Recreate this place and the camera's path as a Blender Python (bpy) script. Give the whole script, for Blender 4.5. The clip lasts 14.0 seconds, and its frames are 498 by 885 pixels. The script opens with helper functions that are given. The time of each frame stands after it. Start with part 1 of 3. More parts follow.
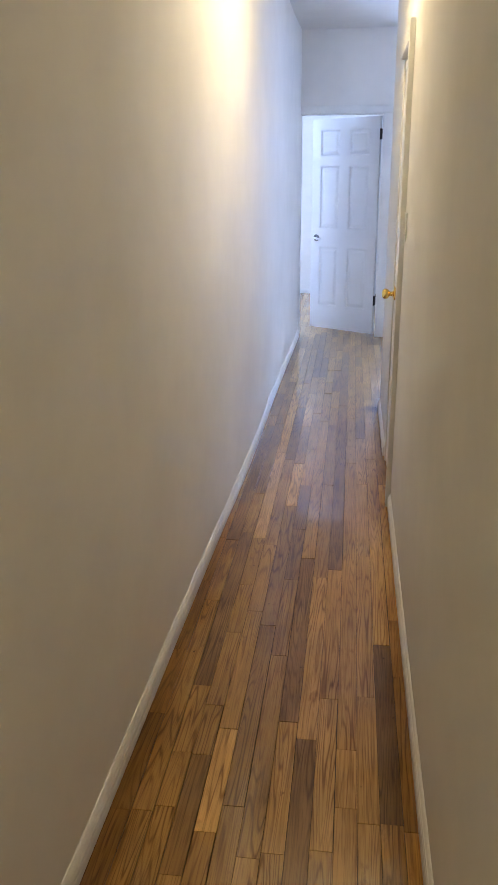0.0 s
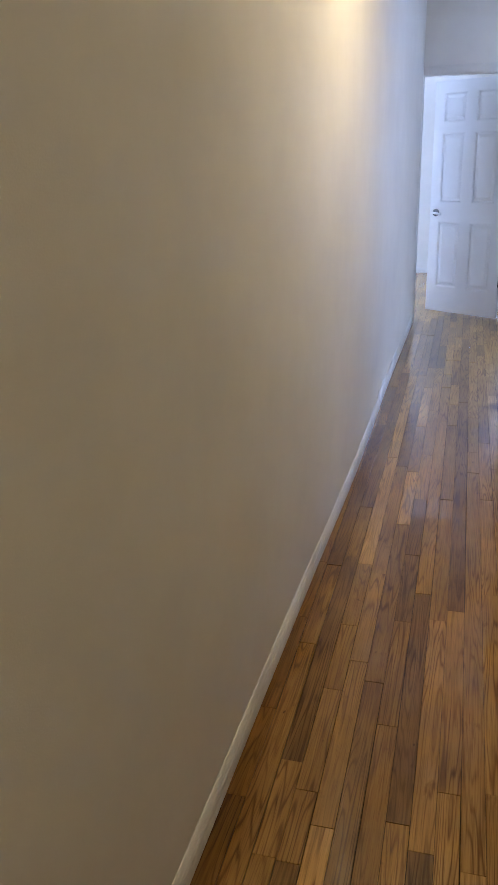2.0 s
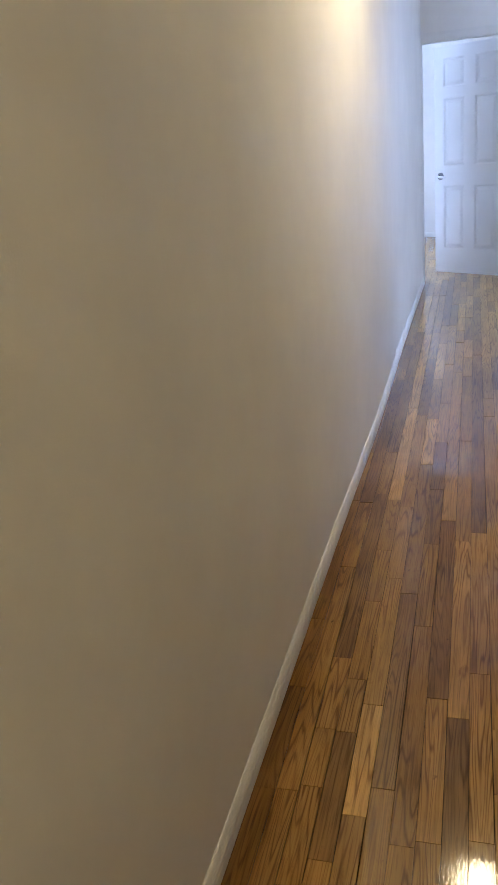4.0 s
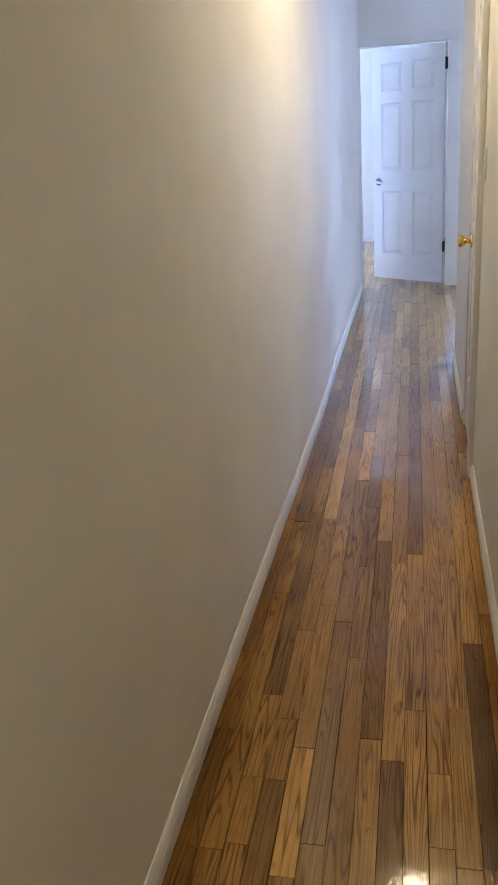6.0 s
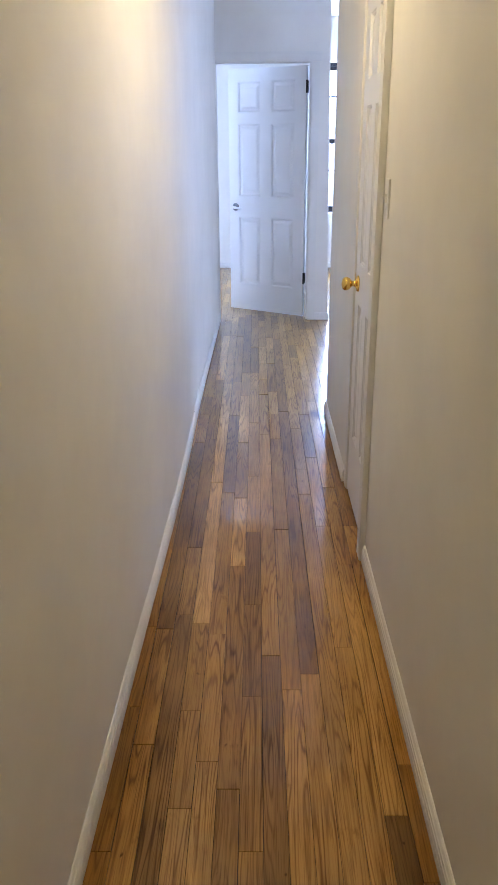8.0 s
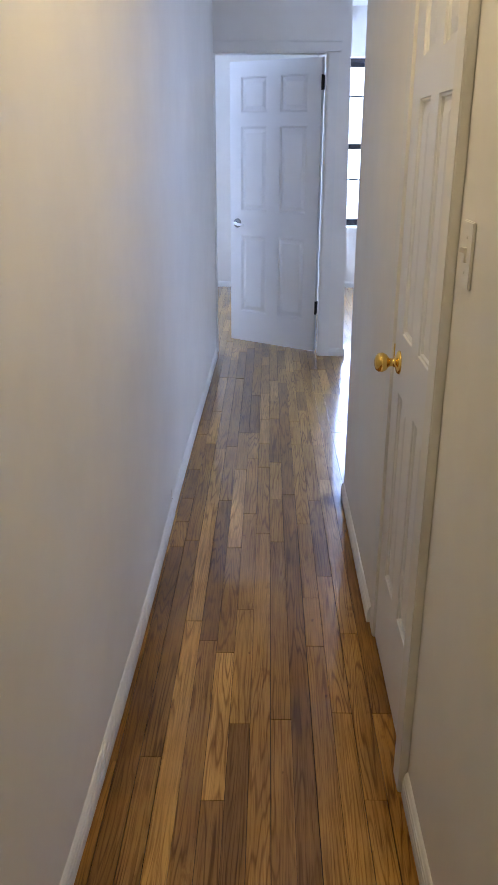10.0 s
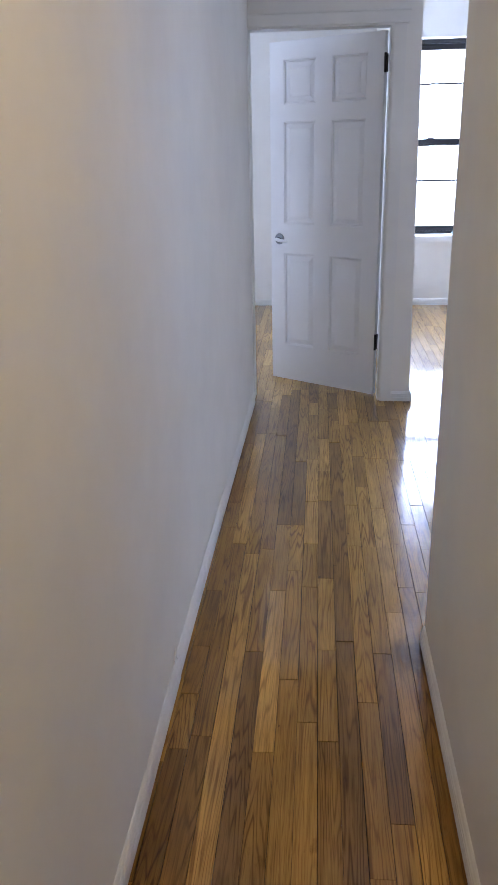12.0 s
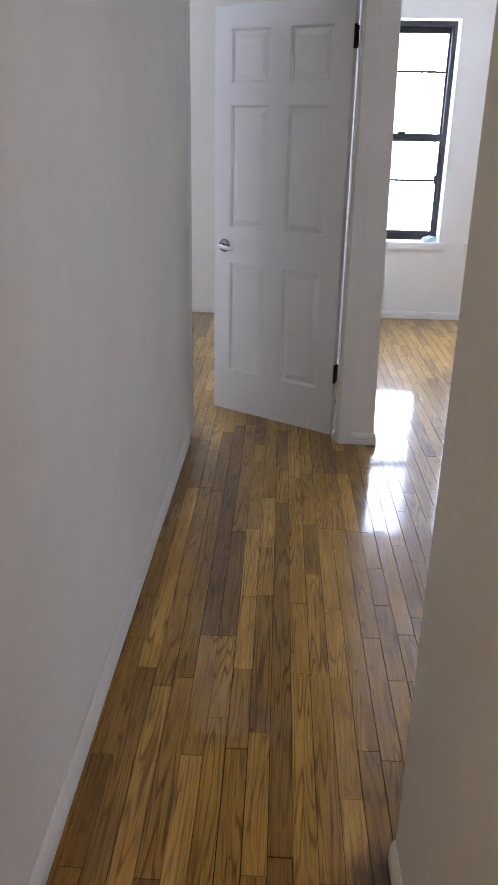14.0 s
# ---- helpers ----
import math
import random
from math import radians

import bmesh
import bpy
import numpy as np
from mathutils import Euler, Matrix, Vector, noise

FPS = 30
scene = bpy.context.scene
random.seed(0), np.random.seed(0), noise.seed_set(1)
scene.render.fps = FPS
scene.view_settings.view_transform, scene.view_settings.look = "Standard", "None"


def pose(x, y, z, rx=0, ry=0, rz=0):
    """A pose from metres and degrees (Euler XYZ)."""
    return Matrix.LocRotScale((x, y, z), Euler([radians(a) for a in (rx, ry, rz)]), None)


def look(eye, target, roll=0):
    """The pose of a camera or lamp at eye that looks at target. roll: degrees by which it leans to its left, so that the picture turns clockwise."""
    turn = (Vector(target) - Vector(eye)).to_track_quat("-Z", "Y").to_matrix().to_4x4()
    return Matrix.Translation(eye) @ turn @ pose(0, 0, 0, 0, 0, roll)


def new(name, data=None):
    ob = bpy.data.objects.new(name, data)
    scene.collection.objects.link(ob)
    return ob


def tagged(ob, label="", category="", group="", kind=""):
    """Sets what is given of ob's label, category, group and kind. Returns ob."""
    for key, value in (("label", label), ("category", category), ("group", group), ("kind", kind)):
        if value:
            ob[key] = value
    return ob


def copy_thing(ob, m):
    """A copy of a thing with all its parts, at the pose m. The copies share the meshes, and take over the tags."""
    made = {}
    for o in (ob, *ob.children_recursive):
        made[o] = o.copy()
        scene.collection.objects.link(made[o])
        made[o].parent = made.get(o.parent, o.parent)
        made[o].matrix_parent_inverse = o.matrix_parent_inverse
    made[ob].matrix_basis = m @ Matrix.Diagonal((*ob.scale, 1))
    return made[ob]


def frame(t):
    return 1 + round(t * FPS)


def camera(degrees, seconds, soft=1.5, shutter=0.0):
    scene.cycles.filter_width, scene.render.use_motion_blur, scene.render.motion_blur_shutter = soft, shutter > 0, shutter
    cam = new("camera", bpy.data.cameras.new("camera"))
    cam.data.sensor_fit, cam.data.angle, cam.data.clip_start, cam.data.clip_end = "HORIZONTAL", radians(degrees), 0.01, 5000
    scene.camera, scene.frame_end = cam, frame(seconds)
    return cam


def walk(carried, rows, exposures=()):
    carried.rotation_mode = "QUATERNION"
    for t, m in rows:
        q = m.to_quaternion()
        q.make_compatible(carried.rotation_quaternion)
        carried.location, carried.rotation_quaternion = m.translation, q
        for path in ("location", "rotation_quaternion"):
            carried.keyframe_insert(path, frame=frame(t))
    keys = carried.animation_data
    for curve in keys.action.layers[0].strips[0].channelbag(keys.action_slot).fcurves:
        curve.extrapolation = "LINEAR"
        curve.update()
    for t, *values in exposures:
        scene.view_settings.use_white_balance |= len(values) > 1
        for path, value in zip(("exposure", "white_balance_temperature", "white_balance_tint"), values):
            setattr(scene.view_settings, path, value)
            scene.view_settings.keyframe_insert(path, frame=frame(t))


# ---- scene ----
cam = camera(35.4, 14.0)
PATH = [
    (0, (0.58, 0.266, 1.517), (0.313, 2.14, 0.87), -0.5),
    (0.5, (0.62, 0.529, 1.517), (0.13, 2.359, 0.876), -0.5),
    (1, (0.614, 0.661, 1.492), (0.029, 2.46, 0.845), -1.6),
    (1.5, (0.539, 0.725, 1.482), (0.025, 2.533, 0.797), -1.0),
    (2, (0.502, 0.728, 1.485), (-0.023, 2.528, 0.789), -1.7),
    (2.5, (0.543, 0.629, 1.477), (-0.031, 2.411, 0.774), -2.7),
    (3, (0.545, 0.517, 1.489), (-0.073, 2.284, 0.784), -3.4),
    (3.2, (0.528, 0.467, 1.479), (-0.093, 2.232, 0.772), -4.1),
    (5.3, (0.52, 0.37, 1.527), (0.002, 2.137, 0.746), -7.8),
    (5.5, (0.518, 0.412, 1.509), (0.04, 2.188, 0.726), -6.6),
    (6, (0.54, 0.558, 1.505), (0.109, 2.361, 0.754), -4.6),
    (6.5, (0.499, 0.703, 1.488), (0.198, 2.539, 0.755), -2.6),
    (7, (0.387, 0.84, 1.503), (0.263, 2.7, 0.777), -1.2),
    (7.5, (0.365, 0.982, 1.489), (0.319, 2.844, 0.761), -0.6),
    (7.7, (0.389, 1.064, 1.481), (0.346, 2.927, 0.755), -0.5),
    (9.8, (0.389, 2.178, 1.495), (0.344, 4.042, 0.771), 0.7),
    (10, (0.425, 2.288, 1.495), (0.361, 4.153, 0.776), 0.1),
    (10.5, (0.394, 2.591, 1.482), (0.309, 4.455, 0.763), 0.0),
    (11, (0.348, 2.856, 1.511), (0.274, 4.721, 0.794), 0.0),
    (11.5, (0.401, 3.156, 1.479), (0.274, 5.021, 0.767), -0.7),
    (12, (0.421, 3.406, 1.491), (0.229, 5.262, 0.772), -1.3),
    (12.5, (0.371, 3.641, 1.497), (0.282, 5.505, 0.779), -0.1),
    (13, (0.379, 3.828, 1.476), (0.3, 5.687, 0.742), -0.2),
    (13.5, (0.427, 4.045, 1.486), (0.306, 5.897, 0.74), 0.7),
    (14, (0.464, 4.257, 1.487), (0.38, 6.111, 0.742), 1.2),
]
EXPOSURES = [(0, 0.74, 6550, 17), (0.5, 0.46, 6600, 18), (1.5, 0.40, 6650, 17), (2.5, 0.40, 6650, 17), (3, 0.64, 6550, 16), (5.5, 0.60, 6550, 16), (7.5, 0.77, 6600, 17), (10, 0.16, 6950, 17), (11, 0.06, 7300, 17), (12.5, -0.02, 8200, 18), (13.5, -0.06, 9200, 18), (14, -0.38, 9700, 19)]
walk(cam, [(t, look(eye, target, roll)) for t, eye, target, roll in PATH], EXPOSURES)

# ---- world and lights ----
world = bpy.data.worlds.new("world")
scene.world = world
world.use_nodes = True
wn = world.node_tree
sky = wn.nodes.new("ShaderNodeTexSky")
sky.sky_type = "NISHITA"
sky.sun_disc = False
sky.sun_elevation, sky.sun_rotation = radians(40), radians(200)
wn.links.new(sky.outputs[0], wn.nodes["Background"].inputs[0])
wn.nodes["Background"].inputs[1].default_value = 0.1


def window_light(name, x0, x1, z0, z1, y, power):
    """Daylight of the overcast sky, in a window's opening."""
    data = bpy.data.lights.new(name, "AREA")
    data.shape, data.size, data.size_y = "RECTANGLE", x1 - x0, z1 - z0
    data.energy, data.color = power * (x1 - x0) * (z1 - z0), DAYLIGHT
    ob = new(name, data)
    ob.matrix_world = pose((x0 + x1) / 2, y, (z0 + z1) / 2, -90, 0, 0)
    return ob


DAYLIGHT = (0.38, 0.575, 1.0)
WARM = (1.0, 0.845, 0.50)
WIN_POWER, LAMP_GLOW = 86.0, 46.0   # watts a square metre of window; the lamp glass
# windows: x from, x to, sill height, head height
WIN_Z0, WIN_Z1 = 0.645, 2.29
WINDOWS = [(0.98, 1.702), (1.95, 2.90), (-1.75, -0.85)]
Y_WIN = 10.97
for wx0, wx1 in WINDOWS:
    window_light("daylight", wx0, wx1, WIN_Z0, WIN_Z1, Y_WIN + 0.29, WIN_POWER * (1.1 if wx1 < 0 else 1.0))

LAMP_X, LAMP_Y = 0.55, 3.80
# place of the added fill lamp, behind the camera and never in view
FILL_LAMP_Y = -0.35
CEIL = 2.74


# ---- materials ----
def material(name, color, rough=0.5, metal=0.0, **more):
    m = bpy.data.materials.new(name)
    m.use_nodes = True
    b = m.node_tree.nodes["Principled BSDF"]
    b.inputs["Base Color"].default_value = (*color, 1)
    b.inputs["Roughness"].default_value = rough
    b.inputs["Metallic"].default_value = metal
    for key, value in more.items():
        b.inputs[key.replace("_", " ")].default_value = value
    return m


def node(m, kind, **values):
    n = m.node_tree.nodes.new(kind)
    for key, value in values.items():
        n.inputs[key.replace("_", " ")].default_value = value
    return n


def link(m, a, b):
    m.node_tree.links.new(a, b)


def ramp(m, source, stops):
    n = m.node_tree.nodes.new("ShaderNodeValToRGB")
    e = n.color_ramp.elements
    while len(e) < len(stops):
        e.new(0.5)
    for i, (p, c) in enumerate(stops):
        e[i].position, e[i].color = p, (*c, 1)
    link(m, source, n.inputs[0])
    return n.outputs[0]


def math_node(m, op, a, b=None):
    n = m.node_tree.nodes.new("ShaderNodeMath")
    n.operation = op
    for i, v in enumerate((a, b)):
        if v is None:
            continue
        if isinstance(v, (int, float)):
            n.inputs[i].default_value = v
        else:
            link(m, v, n.inputs[i])
    return n.outputs[0]


def mix_color(m, fac, a, b, blend="MIX"):
    n = m.node_tree.nodes.new("ShaderNodeMix")
    n.data_type, n.blend_type = "RGBA", blend
    for i, v in ((0, fac), (6, a), (7, b)):
        if isinstance(v, (int, float)):
            n.inputs[i].default_value = v
        elif isinstance(v, tuple):
            n.inputs[i].default_value = (*v, 1)
        else:
            link(m, v, n.inputs[i])
    return n.outputs[2]


def painted(name, color, rough, relief, grain_scale, spots=0.05):
    """Brushed or rolled paint: faint stains at a large scale, roller texture at a small one."""
    m = material(name, color, rough)
    b = m.node_tree.nodes["Principled BSDF"]
    pos = node(m, "ShaderNodeNewGeometry").outputs["Position"]
    big = node(m, "ShaderNodeTexNoise", Scale=1.7, Detail=5.0, Roughness=0.6)
    link(m, pos, big.inputs["Vector"])
    low = tuple(c * (1 - spots) for c in color)
    high = tuple(min(1, c * (1 + spots * 0.5)) for c in color)
    link(m, ramp(m, big.outputs[0], [(0.35, low), (0.65, high)]), b.inputs["Base Color"])
    fine = node(m, "ShaderNodeTexNoise", Scale=grain_scale, Detail=4.0, Roughness=0.6)
    link(m, pos, fine.inputs["Vector"])
    mid = node(m, "ShaderNodeTexNoise", Scale=9.0, Detail=3.0)
    link(m, pos, mid.inputs["Vector"])
    total = math_node(m, "ADD", fine.outputs[0], math_node(m, "MULTIPLY", mid.outputs[0], 2.5))
    bump = node(m, "ShaderNodeBump", Strength=relief, Distance=0.002)
    link(m, total, bump.inputs["Height"])
    link(m, bump.outputs[0], b.inputs["Normal"])
    link(m, math_node(m, "ADD", math_node(m, "MULTIPLY", big.outputs[0], 0.15), rough - 0.07), b.inputs["Roughness"])
    b.inputs["Specular IOR Level"].default_value = 0.4 if rough < 0.45 else 0.15
    return m


WALL_PAINT = painted("wall_paint", (0.82, 0.80, 0.76), 0.72, 0.22, 260.0)
CEILING_PAINT = painted("ceiling_paint", (0.78, 0.77, 0.74), 0.7, 0.2, 200.0)
TRIM_PAINT = painted("trim_paint", (0.80, 0.79, 0.76), 0.55, 0.12, 120.0, 0.08)
DOOR_PAINT = painted("door_paint", (0.78, 0.78, 0.78), 0.32, 0.12, 150.0, 0.04)
BRASS = material("polished_brass", (0.83, 0.56, 0.16), 0.14, 1.0)
CHROME = material("chrome", (0.24, 0.25, 0.27), 0.12, 1.0)
NICKEL = material("satin_nickel", (0.75, 0.76, 0.78), 0.32, 1.0)
BLACK_METAL = material("black_metal", (0.015, 0.015, 0.017), 0.4, 0.6)
BRONZE = painted("window_frame_paint", (0.020, 0.021, 0.025), 0.38, 0.15, 150.0, 0.3)
PLASTIC = painted("switch_plastic", (0.80, 0.78, 0.72), 0.3, 0.05, 150.0, 0.03)
SUBFLOOR = painted("subfloor_dirt", (0.035, 0.022, 0.012), 0.8, 0.3, 60.0, 0.3)
BAG = material("clear_bag_plastic", (0.55, 0.72, 0.74), 0.25)
GLASS = material("window_glass", (1, 1, 1), 0.0, 0.0, IOR=1.45, Transmission_Weight=1.0)
SHADE = material("opal_glass", (0.9, 0.87, 0.8), 0.3, 0.0, Emission_Strength=LAMP_GLOW)
SHADE.node_tree.nodes["Principled BSDF"].inputs["Emission Color"].default_value = (*WARM, 1)


def oak_floor():
    """Varnished oak strips: tone by piece, cathedral figure, pores, dark stains and a wavy coat."""
    m = material("varnished_oak", (0.3, 0.18, 0.08), 0.32)
    b = m.node_tree.nodes["Principled BSDF"]
    geo = node(m, "ShaderNodeNewGeometry")
    info = node(m, "ShaderNodeObjectInfo")
    rnd = math_node(m, "FRACT", math_node(m, "ADD", info.outputs["Random"], geo.outputs["Random Per Island"]))
    alone = node(m, "ShaderNodeSeparateColor")
    link(m, info.outputs["Color"], alone.inputs[0])
    pick = node(m, "ShaderNodeMix")
    link(m, alone.outputs[1], pick.inputs[0])
    link(m, math_node(m, "ADD", math_node(m, "MULTIPLY", rnd, 0.55), 0.22), pick.inputs[2])
    link(m, alone.outputs[0], pick.inputs[3])
    shift = node(m, "ShaderNodeCombineXYZ")
    link(m, math_node(m, "MULTIPLY", rnd, 61.0), shift.inputs[0])
    link(m, math_node(m, "MULTIPLY", rnd, 173.0), shift.inputs[1])
    add = m.node_tree.nodes.new("ShaderNodeVectorMath")
    add.operation = "ADD"
    link(m, geo.outputs["Position"], add.inputs[0])
    link(m, shift.outputs[0], add.inputs[1])

    def stretched(sx, sy):
        mp = node(m, "ShaderNodeMapping")
        mp.inputs["Scale"].default_value = (sx, sy, 1)
        link(m, add.outputs[0], mp.inputs["Vector"])
        return mp.outputs[0]

    def darken(c, weight, by):
        return mix_color(m, weight, c, mix_color(m, 1.0, c, by, "MULTIPLY"))

    def grey(lo, hi, top, low=0.0):
        return [(lo, (low,) * 3), (hi, (top,) * 3)]

    tone = ramp(m, pick.outputs[0], [(0.0, (0.160, 0.082, 0.025)), (0.14, (0.250, 0.131, 0.035)), (0.42, (0.380, 0.204, 0.050)), (0.72, (0.49, 0.270, 0.068)), (1.0, (0.69, 0.405, 0.120))])
    # slow drift of tone inside a strip
    drift = node(m, "ShaderNodeTexNoise", Scale=1.0, Detail=3.0, Roughness=0.55)
    link(m, stretched(14.0, 2.4), drift.inputs["Vector"])
    c = darken(tone, ramp(m, drift.outputs[0], grey(0.44, 0.74, 0.6)), (0.62, 0.56, 0.46))
    c = darken(c, ramp(m, drift.outputs[0], grey(0.30, 0.46, 0.0, 0.5)), (1.25, 1.24, 1.22))
    # cathedral figure: thin dark late-wood lines, strong in some strips and faint in others
    field = node(m, "ShaderNodeTexNoise", Scale=1.0, Detail=2.4, Roughness=0.42)
    link(m, stretched(14.0, 0.75), field.inputs["Vector"])
    rings = math_node(m, "SINE", math_node(m, "MULTIPLY", field.outputs[0], 125.0))
    late = math_node(m, "POWER", math_node(m, "ADD", math_node(m, "MULTIPLY", rings, 0.5), 0.5), 4.5)
    strength = node(m, "ShaderNodeTexNoise", Scale=1.0, Detail=2.0)
    link(m, stretched(7.0, 1.6), strength.inputs["Vector"])
    c = darken(c, math_node(m, "MULTIPLY", late, ramp(m, strength.outputs[0], grey(0.38, 0.60, 0.80, 0.22))), (0.32, 0.23, 0.14))
    # straight streaks, and pores as short dark flecks
    streak = node(m, "ShaderNodeTexNoise", Scale=1.0, Detail=3.0, Roughness=0.65)
    link(m, stretched(150.0, 3.0), streak.inputs["Vector"])
    c = darken(c, ramp(m, streak.outputs[0], grey(0.50, 0.66, 0.55)), (0.52, 0.43, 0.30))
    c = darken(c, ramp(m, streak.outputs[0], grey(0.30, 0.44, 0.0, 0.45)), (1.3, 1.28, 1.22))
    pores = node(m, "ShaderNodeTexNoise", Scale=1.0, Detail=2.0, Roughness=0.6)
    link(m, stretched(330.0, 9.0), pores.inputs["Vector"])
    c = darken(c, ramp(m, pores.outputs[0], grey(0.54, 0.64, 0.5)), (0.46, 0.37, 0.25))
    # water stains, knots, and a few dark ends
    blot = node(m, "ShaderNodeTexNoise", Scale=1.0, Detail=5.0, Roughness=0.66)
    link(m, stretched(15.0, 6.0), blot.inputs["Vector"])
    c = darken(c, ramp(m, blot.outputs[0], grey(0.62, 0.72, 0.7)), (0.46, 0.36, 0.24))
    knot = node(m, "ShaderNodeTexNoise", Scale=1.0, Detail=2.0, Roughness=0.5)
    link(m, stretched(34.0, 20.0), knot.inputs["Vector"])
    c = darken(c, ramp(m, knot.outputs[0], grey(0.725, 0.79, 0.85)), (0.22, 0.15, 0.09))
    here = node(m, "ShaderNodeTexCoord")
    along = node(m, "ShaderNodeSeparateXYZ")
    link(m, here.outputs["Object"], along.inputs[0])
    tip = math_node(m, "MULTIPLY", math_node(m, "ABSOLUTE", math_node(m, "SUBTRACT", along.outputs[1], 0.5)), 2.0)
    tip = math_node(m, "ADD", tip, math_node(m, "MULTIPLY", math_node(m, "SUBTRACT", blot.outputs[0], 0.5), 1.2))
    tip = math_node(m, "MULTIPLY", ramp(m, tip, grey(1.0, 1.16, 0.7)), alone.outputs[1])
    c = darken(c, tip, (0.45, 0.35, 0.24))
    worn = node(m, "ShaderNodeTexNoise", Scale=2.3, Detail=4.0)
    link(m, geo.outputs["Position"], worn.inputs["Vector"])
    c = darken(c, ramp(m, worn.outputs[0], grey(0.42, 0.66, 0.4)), (0.80, 0.77, 0.70))
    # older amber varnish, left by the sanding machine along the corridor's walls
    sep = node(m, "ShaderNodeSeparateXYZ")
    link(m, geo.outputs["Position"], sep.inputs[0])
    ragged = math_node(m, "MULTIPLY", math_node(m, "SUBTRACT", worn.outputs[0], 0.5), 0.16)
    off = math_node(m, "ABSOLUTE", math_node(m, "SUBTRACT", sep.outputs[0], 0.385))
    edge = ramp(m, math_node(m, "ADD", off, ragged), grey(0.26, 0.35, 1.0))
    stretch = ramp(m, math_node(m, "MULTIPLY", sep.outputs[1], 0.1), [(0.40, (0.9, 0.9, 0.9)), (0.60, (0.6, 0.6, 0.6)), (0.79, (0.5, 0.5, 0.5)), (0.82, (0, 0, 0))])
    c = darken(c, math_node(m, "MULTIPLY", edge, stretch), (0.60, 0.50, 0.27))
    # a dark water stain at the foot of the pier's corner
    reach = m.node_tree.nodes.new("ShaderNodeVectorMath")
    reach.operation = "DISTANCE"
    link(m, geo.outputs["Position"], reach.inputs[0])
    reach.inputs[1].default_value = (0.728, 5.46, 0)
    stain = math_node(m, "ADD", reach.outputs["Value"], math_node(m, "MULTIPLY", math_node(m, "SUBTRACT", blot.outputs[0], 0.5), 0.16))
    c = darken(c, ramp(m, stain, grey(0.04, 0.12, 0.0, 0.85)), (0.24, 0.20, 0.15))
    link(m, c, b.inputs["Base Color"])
    b.inputs["Specular IOR Level"].default_value = 0.05
    b.inputs["Coat Weight"].default_value = 1.0
    b.inputs["Coat Roughness"].default_value = 0.04
    b.inputs["Coat IOR"].default_value = 1.44
    ripple = node(m, "ShaderNodeTexNoise", Scale=1.0, Detail=3.0, Roughness=0.55)
    link(m, stretched(120.0, 34.0), ripple.inputs["Vector"])
    # brushed and pooled varnish along the walls is lumpier than in the middle
    lumps = node(m, "ShaderNodeTexNoise", Scale=48.0, Detail=2.0, Roughness=0.5)
    link(m, geo.outputs["Position"], lumps.inputs["Vector"])
    pooled = ramp(m, math_node(m, "ADD", off, ragged), [(0.27, (0, 0, 0)), (0.33, (1, 1, 1)), (0.45, (1, 1, 1)), (0.50, (0, 0, 0))])
    pooled = math_node(m, "MULTIPLY", pooled, ramp(m, math_node(m, "MULTIPLY", sep.outputs[1], 0.1), [(0.64, (9, 9, 9)), (0.70, (0, 0, 0))]))
    height = math_node(m, "ADD", ripple.outputs[0], math_node(m, "MULTIPLY", lumps.outputs[0], pooled))
    bump = node(m, "ShaderNodeBump", Strength=0.16, Distance=0.0012)
    link(m, height, bump.inputs["Height"])
    link(m, bump.outputs[0], b.inputs["Coat Normal"])
    bump2 = node(m, "ShaderNodeBump", Strength=0.3, Distance=0.0006)
    link(m, math_node(m, "ADD", pores.outputs[0], ripple.outputs[0]), bump2.inputs["Height"])
    link(m, bump2.outputs[0], b.inputs["Normal"])
    return m


OAK = oak_floor()


# ---- mesh helpers ----
def add_box(bm, x0, x1, y0, y1, z0, z1, m=None):
    vs = [bm.verts.new((x, y, z)) for x in (x0, x1) for y in (y0, y1) for z in (z0, z1)]
    if m is not None:
        for v in vs:
            v.co = m @ v.co
    for q in ((0, 1, 3, 2), (4, 6, 7, 5), (0, 4, 5, 1), (2, 3, 7, 6), (0, 2, 6, 4), (1, 5, 7, 3)):
        bm.faces.new([vs[i] for i in q])
    return vs


def finish(name, bm, mat, parent=None, bevel=0.0, smooth=False):
    bmesh.ops.recalc_face_normals(bm, faces=bm.faces)
    if bevel:
        bmesh.ops.bevel(bm, geom=[e for e in bm.edges if e.is_manifold and e.calc_face_angle(0) > 0.5], offset=bevel, segments=2, affect="EDGES")
    me = bpy.data.meshes.new(name)
    bm.to_mesh(me)
    bm.free()
    me.materials.append(mat)
    if smooth:
        for p in me.polygons:
            p.use_smooth = True
    ob = new(name, me)
    ob.parent = parent
    return ob


def box(name, x0, x1, y0, y1, z0, z1, mat, parent=None, bevel=0.0):
    bm = bmesh.new()
    add_box(bm, x0, x1, y0, y1, z0, z1)
    return finish(name, bm, mat, parent, bevel)


def lathe(bm, profile, m, steps=28):
    """Turns (radius, height) pairs about the local z axis."""
    rings = []
    for r, h in profile:
        rings.append([bm.verts.new(m @ Vector((max(r, 1e-4) * math.cos(2 * math.pi * i / steps), max(r, 1e-4) * math.sin(2 * math.pi * i / steps), h))) for i in range(steps)])
    for a, c in zip(rings, rings[1:]):
        for i in range(steps):
            bm.faces.new((a[i], a[(i + 1) % steps], c[(i + 1) % steps], c[i]))
    bm.faces.new(rings[0])
    bm.faces.new(rings[-1])


